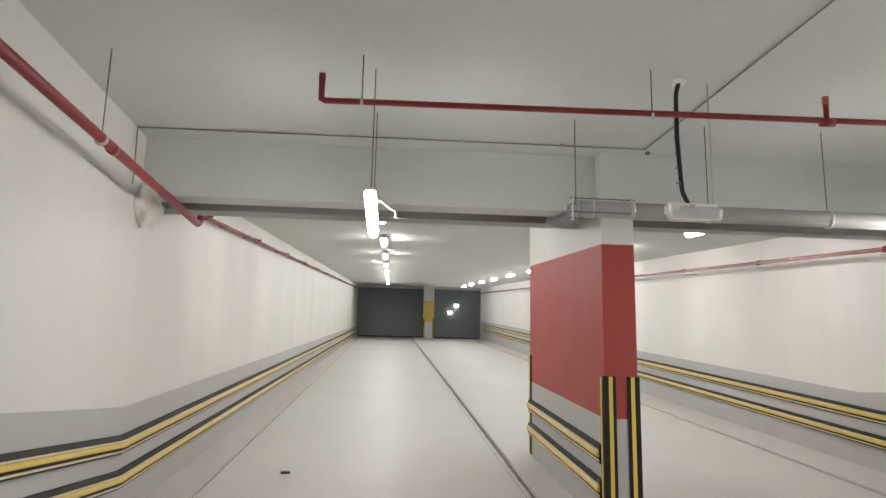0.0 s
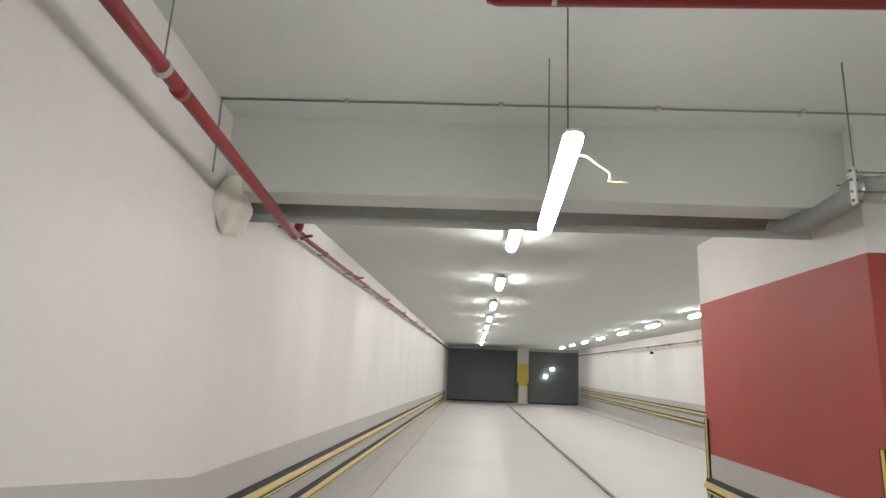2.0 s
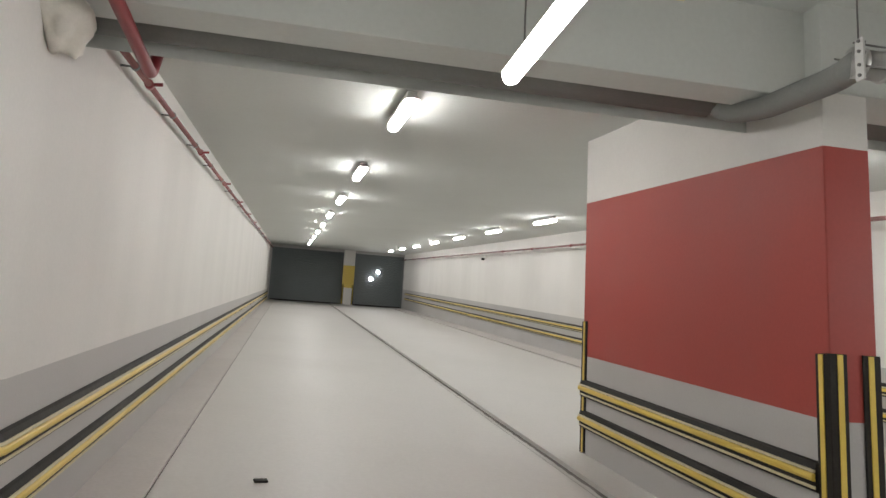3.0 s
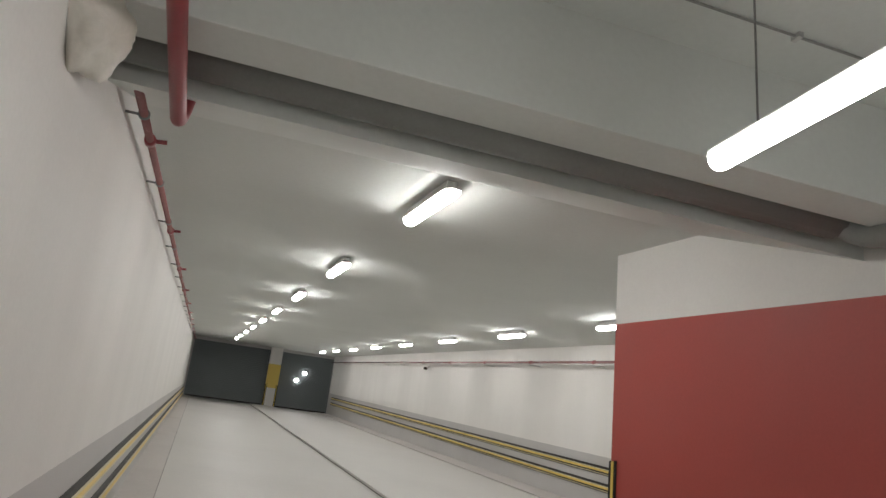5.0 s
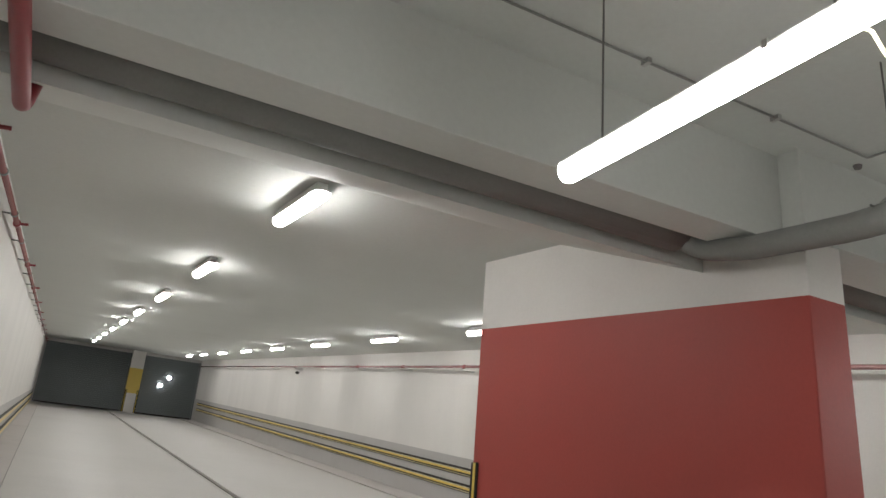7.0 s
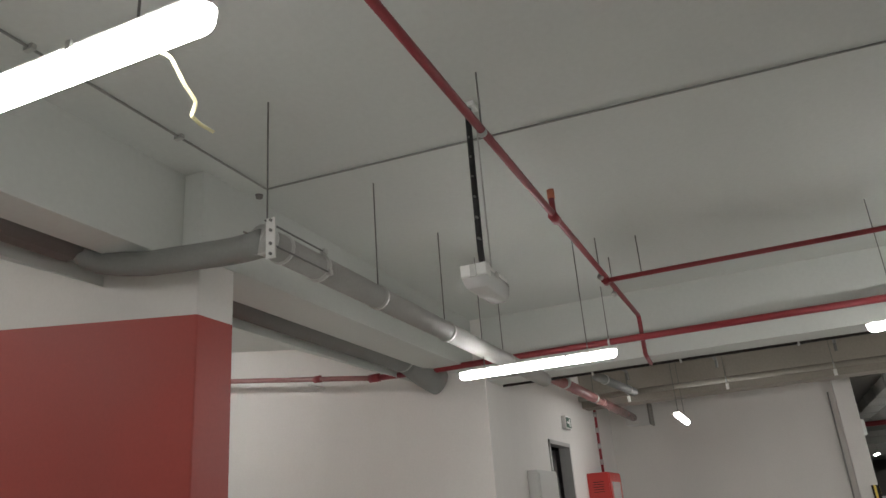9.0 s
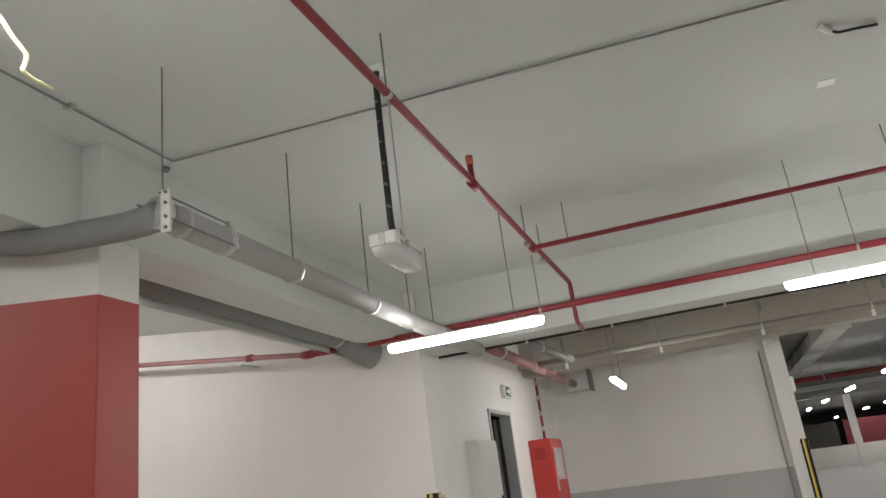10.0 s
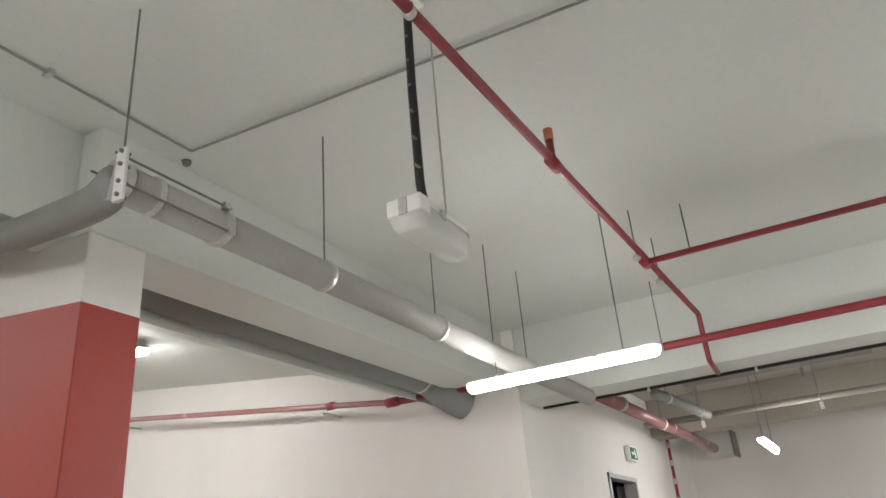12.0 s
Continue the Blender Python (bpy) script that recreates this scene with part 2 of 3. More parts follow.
# level ceiling, the beam with its sloping haunch, and the ramp's ceiling
ceiling = single("ceiling", boxes((LEFT - 0.25, RIGHT + 0.3, BACK, 8.3, CEIL, CEIL + 0.3)), CEILING, "flat pale grey painted concrete ceiling", "ceiling", kind="structure")
single("ceiling_bay", boxes((RIGHT + 0.3, 13.2, BACK, 8.3, CEIL, CEIL + 0.3)), BARE_DIM, "bare brownish concrete ceiling over the service bay, its dimness put into the colour", "ceiling", kind="structure")
beam = thing("beam", (0, 0, 0), "pale grey concrete beam with a recess and a sloping haunch above the ramp mouth", "beam", kind="structure")
part("front_beam", boxes((LEFT, 1.89, BEAM_Y, 7.95, 2.83, CEIL + 0.02), (1.89, RIGHT, 7.565, 7.95, 2.83, CEIL + 0.02), bevel=0.006), CEILING, beam)
part("haunch", prism([(7.95, CEIL + 0.02), (7.95, 3.10), (8.3, 3.10), (8.3, 2.80), (HAUNCH_Y, roof(HAUNCH_Y)), (HAUNCH_Y, CEIL + 0.3), (8.3, CEIL + 0.3), (8.3, CEIL + 0.02)], LEFT, RIGHT), CEILING, beam)
single("ceiling_ramp", prism([(HAUNCH_Y, roof(HAUNCH_Y)), (END_Y + 0.3, roof(END_Y + 0.3)), (END_Y + 0.3, roof(END_Y + 0.3) + 0.3), (HAUNCH_Y, roof(HAUNCH_Y) + 0.3)], LEFT, RIGHT), CEILING,
       "pale grey sloping ceiling over the ramp", "ceiling", kind="structure")
single("beam_east", boxes((RIGHT + 0.02, RIGHT + 0.4, BACK, 7.44, 2.70, CEIL + 0.02)), CEILING, "pale grey concrete beam on the ramp wall's line", "beam", kind="structure")
single("beam_far", boxes((10.6, 11.0, BACK, 7.44, 2.86, CEIL - 0.002)), BARE_DIM, "grey concrete beam before the end wall", "beam", kind="structure")

# walls of the level part
wb = thing("wall_door", (0, 0, 0), "white painted wall with a steel door", "wall", kind="structure")
DX0, DX1, DTOP = 8.34, 9.42, 2.24
part("wall_panel", boxes((RIGHT + 0.25, DX0, 7.45, 7.55, -0.1, CEIL), (DX1, 13.05, 7.45, 7.55, -0.1, CEIL), (DX0, DX1, 7.45, 7.55, DTOP, CEIL)), WALL, wb)
we = thing("wall_end", (0, 0, 0), "cream white painted end wall with a grey base", "wall", kind="structure")
part("upper_wall", boxes((12.85, 13.05, 3.69, 7.45, 0.97, CEIL)), WALL, we)
part("painted_base", boxes((12.85, 13.05, 3.69, 7.45, -0.1, 0.97)), GREY, we, "grey painted lower wall")
single("wall_back", boxes((LEFT - 0.25, EAST, BACK - 0.2, BACK, -0.1, CEIL)), WALL, "plain white wall closing the garage", "wall", kind="structure")
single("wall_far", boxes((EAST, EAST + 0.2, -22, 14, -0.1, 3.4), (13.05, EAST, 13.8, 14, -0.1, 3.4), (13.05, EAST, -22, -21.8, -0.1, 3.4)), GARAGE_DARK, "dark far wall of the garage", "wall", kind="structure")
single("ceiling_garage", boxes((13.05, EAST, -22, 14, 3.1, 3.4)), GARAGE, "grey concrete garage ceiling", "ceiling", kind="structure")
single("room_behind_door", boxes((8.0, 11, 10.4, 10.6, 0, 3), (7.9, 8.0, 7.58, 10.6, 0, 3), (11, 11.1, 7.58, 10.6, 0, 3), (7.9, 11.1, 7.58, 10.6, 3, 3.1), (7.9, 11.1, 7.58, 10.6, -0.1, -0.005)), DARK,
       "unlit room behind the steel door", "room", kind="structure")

# ---- pier between the lanes ----
px0, px1, py0, py1 = PIER
pier = thing("pier", ((px0 + px1) / 2, py0, 0), "long concrete pier painted grey, red and white", "pillar")
O = pier.location.copy()


def lin(z0, z1):
    return lambda y: z0 + (z1 - z0) * (y - py0) / (py1 - py0)


def slab(lo, hi):
    bm = bmesh.new()
    v = [bm.verts.new((x, y, f(y))) for x in (px0, px1) for y in (py0, py1) for f in (lo, hi)]
    fs = [bm.faces.new([v[i] for i in q]) for q in ((0, 1, 3, 2), (4, 6, 7, 5), (0, 4, 5, 1), (2, 3, 7, 6), (0, 2, 6, 4), (1, 5, 7, 3))]
    up = [e for e in bm.edges if abs(e.verts[0].co.z - e.verts[1].co.z) > 0.5 and (e.verts[0].co - e.verts[1].co).xy.length < 0.01]
    bmesh.ops.bevel(bm, geom=up, offset=0.004, segments=2, affect="EDGES")
    return bm


GREY_TOP, RED_TOP = lin(0.955, 1.335), lin(2.503, 2.882)
rebased(part("painted_base", slab(lin(-0.05, 0.25), GREY_TOP), GREY, pier, "grey painted foot"), O)
rebased(part("red_band", slab(GREY_TOP, RED_TOP), RED, pier, "brick red painted middle"), O)
rebased(part("top", slab(RED_TOP, lin(3.34, 3.72)), WALL, pier, "white painted top"), O)


# ---- guard rails and corner guards ----
def rail(name, x, out, y0, y1, h, lines, label, group, after=None):
    """Black rail with a yellow rib and pale edge lines; out is the side it faces, lines its points (y, z) along the wall."""
    o = (x, lines[0][0], lines[0][1])
    t = thing(name, o, label, "guard rail", group)

    def run(pname, material, profile):
        """profile: (depth from the wall, height) points of the strip's section"""
        bm = bmesh.new()
        rings = [[bm.verts.new((x + out * d, yy, zz + u)) for d, u in profile] for yy, zz in lines]
        for p, q in zip(rings, rings[1:]):
            for i in range(len(p)):
                bm.faces.new((p[i], p[(i + 1) % len(p)], q[(i + 1) % len(p)], q[i]))
        bm.faces.new(rings[0])
        bm.faces.new(rings[-1])
        rebased(part(pname, bm, material, t), o)
    run("backing", BLACK, [(0, -0.5 * h), (0.020, -0.48 * h), (0.030, -0.42 * h), (0.034, 0.26 * h), (0.022, 0.44 * h), (0, 0.5 * h)])
    run("rib", YELLOW, [(0.03, -0.13 * h), (0.050, -0.115 * h), (0.056, -0.03 * h), (0.054, 0.07 * h), (0.046, 0.12 * h), (0.03, 0.125 * h)])
    run("edge_line", PALE, [(0.03, 0.15 * h), (0.046, 0.155 * h), (0.042, 0.235 * h), (0.03, 0.24 * h)])
    run("edge_line", PALE, [(0.03, -0.38 * h), (0.037, -0.375 * h), (0.037, -0.285 * h), (0.03, -0.28 * h)])
    return t


for z in (0.655, 0.365):
    rail("guard_rail", LEFT, 1, 0, 0, 0.162, [(BACK + 1, z), (RAMP_Y, z), (END_Y - 1, z + 0.107 * (END_Y - 1 - RAMP_Y))], "black and yellow guard rail along the white wall", "wall guard rails")
for z in (0.96, 0.65):
    rail("guard_rail", RIGHT, -1, 0, 0, 0.168, [(8.0, z - 0.16), (10.1, z), (END_Y - 1, z + 0.119 * (END_Y - 11.1))], "black and yellow guard rail along the white wall", "wall guard rails")
for z in (0.648, 0.355):
    for x, out in ((px0, -1), (px1, 1)):
        rail("guard_rail", x, out, 0, 0, 0.170, [(py0 + 0.1, z), (py1 - 0.01, z + 0.372)], "black and yellow guard rail on the red pier", "pier guard rails")


def corner_guard(x, y, sx, sy, z0, z1, label="black rubber corner guard with yellow stripes"):
    """An angle over a corner at (x, y); its legs run to sx along x and to sy along y."""
    o = (x, y, z0)
    t = thing("corner_guard", o, label, "corner guard", "corner guards")
    L, d = 0.10, 0.014
    bm = bmesh.new()
    prof = [(x - sx * d, y - sy * d), (x + sx * L, y - sy * d), (x + sx * L, y), (x, y), (x, y + sy * L), (x - sx * d, y + sy * L)]
    prism(prof, z0, z1, "z", bm)
    bmesh.ops.bevel(bm, geom=[e for e in bm.edges if abs(e.verts[0].co.z - e.verts[1].co.z) > 0.1], offset=0.004, segments=1, affect="EDGES")
    rebased(part("angle", bm, BLACK, t), o)
    e = 0.006
    xa, xb = sorted((x + sx * 0.035, x + sx * 0.068))
    ya, yb = sorted((y + sy * 0.035, y + sy * 0.068))
    rebased(part("stripe", boxes((xa, xb, *sorted((y - sy * (d + e), y - sy * d * 0.5)), z0 + 0.004, z1 - 0.004)), YELLOW, t), o)
    rebased(part("stripe", boxes((*sorted((x - sx * (d + e), x - sx * d * 0.5)), ya, yb, z0 + 0.004, z1 - 0.004)), YELLOW, t), o)
    return t


corner_guard(px0, py0, 1, 1, 0.02, 1.32)
corner_guard(px1, py0, -1, 1, 0.02, 1.32)
corner_guard(px0, py1, 1, -1, 0.40, 1.67)
corner_guard(px1, py1, -1, -1, 0.40, 1.67)

corner_guard(RIGHT, 7.45, 1, 1, 0.02, 1.30)

# ---- kerbs, side strips and joints on the floor ----
def along(x0, x1, z0, z1, y0, y1):
    bm = bmesh.new()
    cut = [y0] + [y for y in (RAMP_Y,) if y0 < y < y1] + [y1]
    for a, b in zip(cut, cut[1:]):
        box(bm, x0, x1, a, b, z0, z1, slope=ground)
    return bm


single("median_kerb", along(1.545, 2.50, -0.05, 0.045, 7.5, END_Y - 0.3), FLOOR, "low concrete kerb between the ramp lanes", "kerb", kind="structure")


def ragged(x0, x1, y0, y1, z, seed):
    """A filled joint whose edges wander by a few millimetres."""
    rnd = random.Random(seed)
    bm = bmesh.new()
    rows, y = [], y0
    while y < y1:
        w = 0.18 * (x1 - x0)
        rows.append([bm.verts.new((x + rnd.uniform(-w, w), y, ground(y) + z)) for x in (x0, x1)])
        y += rnd.uniform(0.06, 0.22)
    for p, q in zip(rows, rows[1:]):
        bm.faces.new((p[0], p[1], q[1], q[0]))
    return bm


single("median_joint", ragged(1.502, 1.552, 7.5, END_Y - 0.3, 0.006, 4), JOINT, "dark ragged joint beside the median kerb", "joint", kind="structure")
single("median_crack", ragged(1.445, 1.458, 7.5, END_Y - 0.3, 0.005, 9), KERB, "thin worn line along the median joint", "joint", kind="structure")
for name, a, b, c, d in (("side_strip_west", LEFT, -1.83, -1.83, -1.822), ("side_strip_east", 5.43, RIGHT, 5.422, 5.43)):
    single(name, along(a, b, -0.05, 0.03, 0.5 if a < 0 else 7.6, END_Y - 0.2), STRIP, "worn concrete side strip along the wall", "kerb", kind="structure")
    single("joint", ragged(c, d, 0.5 if a < 0 else 7.6, END_Y - 0.2, 0.006, 2), JOINT, "thin dark floor joint", "joint", kind="structure")
bm = boxes((-0.05, 0.05, -0.035, 0.035, 0, 0.018), bevel=0.006)
stone = single("rubber_scrap", bm, BLACK, "small black rubber scrap lying on the ramp", "debris")
stone.matrix_world = pose(-1.10, 9.85, ground(9.85) + 0.001, 6.4, 0, 12)

# ---- shutters at the ramp's head ----
EZ = ground(END_Y)
end = thing("wall_head", (0, 0, 0), "grey wall round the shutters at the ramp head", "wall", kind="structure")
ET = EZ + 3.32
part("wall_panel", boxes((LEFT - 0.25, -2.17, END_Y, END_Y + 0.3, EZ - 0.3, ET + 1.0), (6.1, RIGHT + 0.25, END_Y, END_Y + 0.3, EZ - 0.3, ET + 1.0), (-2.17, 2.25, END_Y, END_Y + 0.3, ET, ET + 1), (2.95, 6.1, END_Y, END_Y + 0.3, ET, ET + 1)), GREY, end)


def shutter(x0, x1):
    o = ((x0 + x1) / 2, END_Y + 0.15, EZ)
    t = thing("roller_shutter", o, "closed dark grey roller shutter at the ramp head", "shutter", "ramp shutters")
    prof = []
    n = 30
    for i in range(n):
        z = EZ + 0.10 + 3.18 * i / n
        prof += [(END_Y + 0.10, z), (END_Y + 0.10, z + 3.18 / n - 0.018), (END_Y + 0.118, z + 3.18 / n - 0.009)]
    prof += [(END_Y + 0.10, ET), (END_Y + 0.16, ET), (END_Y + 0.16, EZ + 0.10)]
    rebased(part("curtain", prism(prof, x0, x1), SHUTTER, t), o)
    rebased(part("bottom_bar", boxes((x0, x1, END_Y + 0.06, END_Y + 0.16, EZ - 0.02, EZ + 0.10), bevel=0.01), BLACK, t, "black rubber bottom bar"), o)
    for xa, xb in ((x0, x0 + 0.08), (x1 - 0.08, x1)):
        rebased(part("guide", boxes((xa, xb, END_Y + 0.02, END_Y + 0.09, EZ, ET)), SHUTTER, t), o)


shutter(-2.17, 2.25)
shutter(2.95, 6.1)
mid = thing("end_pillar", (2.6, END_Y - 0.1, EZ), "white pillar with a yellow band between the shutters", "pillar")
O = mid.location.copy()
rebased(part("shaft", boxes((2.25, 2.95, END_Y - 0.35, END_Y + 0.3, EZ - 0.1, ET + 0.9), bevel=0.01), WALL, mid), O)
rebased(part("yellow_band", boxes((2.245, 2.955, END_Y - 0.356, END_Y - 0.01, EZ + 1.05, EZ + 2.45)), YELLOW, mid, "yellow painted band"), O)
rebased(part("painted_base", boxes((2.246, 2.954, END_Y - 0.355, END_Y - 0.01, EZ - 0.1, EZ + 1.05)), WALL, mid, "pale painted foot"), O)
corner_guard(2.24, END_Y - 0.36, 1, 1, EZ, EZ + 1.25)
corner_guard(2.96, END_Y - 0.36, -1, 1, EZ, EZ + 1.25)
for x, z in ((4.05, 1.75), (4.48, 2.22)):
    o = (x, END_Y + 0.09, EZ + z)
    t = thing("bulkhead_lamp", o, "small lit oval lamp on the dark shutter", "lamp", "shutter lamps")
    bm = bmesh.new()
    bmesh.ops.create_uvsphere(bm, u_segments=14, v_segments=8, radius=1, matrix=Matrix.LocRotScale((0, -0.05, 0), None, (0.115, 0.05, 0.10)))
    part("globe", bm, LED_RAMP, t, smooth=True)
    bm = bmesh.new()
    bmesh.ops.create_cone(bm, cap_ends=True, segments=16, radius1=0.10, radius2=0.09, depth=0.04, matrix=pose(0, -0.02, 0, 90))
    part("base", bm, SHUTTER, t)


# ---- LED battens ----
def batten_bmesh(length, w, h, z_top, lip=0.0):
    """A long half-round cover with rounded ends; with lip, a thin flat plate of the same outline."""
    bm = bmesh.new()
    n, rings = 10, []
    end = [1 - math.cos(math.pi / 2 * i / 6) for i in range(7)]
    ys = [(-length / 2 + w / 2 * e, math.sqrt(max(0.0, 1 - (1 - e) ** 2))) for e in end]
    ys += [(-y, k) for y, k in reversed(ys)]
    for y, k in ys:
        k = max(k, 0.12)
        if lip:
            prof = [(-w / 2 * k, z_top), (w / 2 * k, z_top), (w / 2 * k, z_top + lip), (-w / 2 * k, z_top + lip)]
        else:
            prof = [(-w / 2 * k * math.cos(math.pi * i / n), z_top - h * (0.35 + 0.65 * k) * math.sin(math.pi * i / n) ** 0.7) for i in range(n + 1)]
        rings.append([bm.verts.new((u, y, v)) for u, v in prof])
    for p, q in zip(rings, rings[1:]):
        for i in range(len(p)):
            bm.faces.new((p[i], p[(i + 1) % len(p)], q[(i + 1) % len(p)], q[i]))
    bm.faces.new(rings[0])
    bm.faces.new(rings[-1])
    return bm


def batten(name, label, group, length, w, led, rods=0.0):
    t = thing(name, (0, 0, 0), label, "ceiling lamp", group)
    part("housing", batten_bmesh(length + 0.012, w * (0.84 if rods else 1.16), 0, 0.0, 0.014), WHITE_PLASTIC, t, "white plastic housing")
    if not rods:
        part("mounting_tray", boxes((-w * 0.36, w * 0.36, -length / 2 + 0.08, length / 2 - 0.08, 0.014, 0.085), bevel=0.004), WHITE_PLASTIC, t)
    part("diffuser", batten_bmesh(length, w, 0.056, 0.0), led, t, "glowing white diffuser", True)
    for s in (-1, 1):
        part("clip", boxes((s * w * 0.52 - 0.004, s * w * 0.52 + 0.004, s * length * 0.2 - 0.008, s * length * 0.2 + 0.008, -0.008, 0.018)), STEEL, t)
    if rods:
        for yy in (-length * 0.33, length * 0.33):
            part("rod_nut", tube([(0, yy, 0.012), (0, yy, 0.032)], 0.011, sides=6), STEEL, t)
            part("suspension_rod", tube([(0, yy, 0.03), (0, yy, rods)], 0.004, sides=6), ROD, t)
    return t


hung = batten("batten_lamp", "lit LED batten hung on rods below the ceiling", "hung battens", 1.25, 0.080, LED, CEIL - 2.43)
hung.location = (-0.15, 6.4, 2.42)
# (4.5, -1.5), both at x 1.7 and the last four: unseen, added as fill light
for x, y, rz in ((4.27, 6.37, 0), (4.78, 3.42, 0), (4.5, -1.5, 0), (1.7, -0.6, 0), (1.7, -4.5, 0), (9.5, 5.86, 90), (9.5, 1.5, 90), (11.8, 1.2, 90), (11.8, -0.6, 90), (8.0, -1.5, 90)):
    copy_thing(hung, pose(x, y, 2.43, 0, 0, rz))
ceil_lamp = batten("ramp_lamp", "lit LED batten fixed to the sloping ramp ceiling", "ramp battens", 1.25, 0.115, LED_RAMP)
tilt = math.degrees(math.atan(0.1195))
ramp_at = [(-0.145, 10.45 + 4.1 * k) for k in range(9)] + [(4.297, 10.75 + 4.13 * k) for k in range(9)]
for i, (x, y) in enumerate(ramp_at):
    m = pose(x, y, roof(y) - 0.08, tilt)
    if i == 0:
        ceil_lamp.matrix_basis = m
    else:
        copy_thing(ceil_lamp, m)
# loose cream cable beside the hung batten
cable = single("loose_cable", tube([(-0.12, 5.97, 2.405), (-0.075, 5.955, 2.395), (-0.02, 5.96, 2.352), (0.02, 5.96, 2.328), (0.022, 5.97, 2.305), (0.016, 5.97, 2.292), (0.045, 5.97, 2.284), (0.095, 5.97, 2.286)], 0.0048, sides=8), CREAM, "loose cream cable hanging from the batten", "cable", smooth=True)


# ---- pipes ----
def clamp(bm, at, r, axis, w=0.03):
    a, b = Vector(at), Vector(at)
    d = {"x": Vector((w / 2, 0, 0)), "y": Vector((0, w / 2, 0)), "z": Vector((0, 0, w / 2))}[axis]
    return tube([a - d, b + d], r, bm, 16)


def pipe(name, runs, r, material, label, category="pipe", group=""):
    o = runs[0][0]
    t = thing(name, o, label, category, group)
    for i, pts in enumerate(runs):
        rebased(part("main_run" if i == 0 else "branch", tube(pts, r if i == 0 else r * 0.95), material, t, smooth=True), o)
    return t, o


def hanger(t, o, x, y, z, top, r, axis):
    rebased(part("hanger_ring", clamp(bmesh.new(), (x, y, z), r * 1.14, axis, 0.02), STEEL, t, "steel hanger ring", True), o)
    rebased(part("hanger_rod", tube([(x, y, z + r), (x, y, top)], 0.0045, sides=6), ROD, t), o)


def collar(t, o, at, r, axis, w=0.06, material=None):
    rebased(part("coupling", clamp(bmesh.new(), at, r, axis, w), material or PIPE_RED, t, smooth=True), o)


# sprinkler branch across the ceiling
SZ = 3.04
sp, o = pipe("sprinkler_pipe", [[(-0.5, 5.82, SZ + 0.15), (-0.5, 5.82, SZ), (5.98, 5.76, SZ + 0.03), (6.0, 5.76, 2.69), (6.3, 5.76, 2.65)], [(4.52, 5.77, SZ), (4.54, BACK + 0.1, SZ)]], 0.021, PIPE_RED, "slim red sprinkler pipe hung below the ceiling")
for x, y in ((-0.5, 5.82), (2.99, 5.79)):
    rebased(part("riser", tube([(x, y, SZ), (x, y, SZ + 0.13)], 0.019), PIPE_RED, sp, smooth=True), o)
    rebased(part("sprinkler_cap", tube([(x, y, SZ + 0.13), (x, y, SZ + 0.19)], 0.023), ORANGE if x > 0 else PIPE_RED, sp, "orange sprinkler cap" if x > 0 else "", True), o)
for x in (-0.23, 1.75, 4.40, 4.95):
    hanger(sp, o, x, 5.80, SZ, CEIL, 0.021, "x")
for y in (5.5, 3.2, 1.0):
    hanger(sp, o, 4.53, y, SZ, CEIL, 0.021, "y")
for x in (2.99, 4.52):
    collar(sp, o, (x, 5.785, SZ), 0.03, "x", 0.10)

# main fire pipe along the east side, climbing with the ramp past the pier
mn, o = pipe("fire_main", [[(5.8, BACK + 0.1, 2.82), (5.8, 8.0, 2.82), (5.83, 8.62, 2.84)]], 0.032, PIPE_RED, "thick red fire main under the ceiling")
for y in (6.05, 3.3, 0.5):
    hanger(mn, o, 5.8, y, 2.82, CEIL, 0.032, "y")
collar(mn, o, (5.82, 8.58, 2.84), 0.044, "y", 0.12)
mn, o = pipe("ramp_fire_main", [[(5.83, 8.60, 2.84), (5.83, 8.8, 2.87), (5.83, END_Y - 1, 2.87 + 0.12 * (END_Y - 9.8))]], 0.028, PIPE_SHEEN, "red fire main bracketed along the ramp wall, its sheen paled into the colour")
for k in range(14):
    y = 9.3 + 3.0 * k
    z = 2.87 + 0.12 * (y - 8.8)
    collar(mn, o, (5.83, y, z), 0.04, "y", 0.08)
    rebased(part("wall_bracket", boxes((5.83, RIGHT, y + 0.1, y + 0.13, z - 0.055, z - 0.042)), STEEL, mn), o)

# west fire pipe: level run, then a lower run up the ramp
wp, o = pipe("fire_pipe", [[(-1.92, BACK + 0.1, 2.72), (-1.92, 8.46, 2.74), (-1.90, 8.50, 2.92)]], 0.036, PIPE_RED, "red fire pipe along the white wall, following the ramp")
for y in (5.9, 2.6, -0.8):
    hanger(wp, o, -1.92, y, 2.73, CEIL, 0.04, "y")
    collar(wp, o, (-1.92, y + 0.2, 2.73), 0.040, "y", 0.07)
rpz = lambda y: 3.0 + 0.12 * (y - 8.9)
rw, o = pipe("ramp_fire_pipe", [[(-2.155, 8.6, rpz(8.6)), (-2.155, END_Y - 0.5, rpz(END_Y - 0.5))]], 0.023, PIPE_SHEEN, "slim red fire pipe bracketed to the ramp wall")
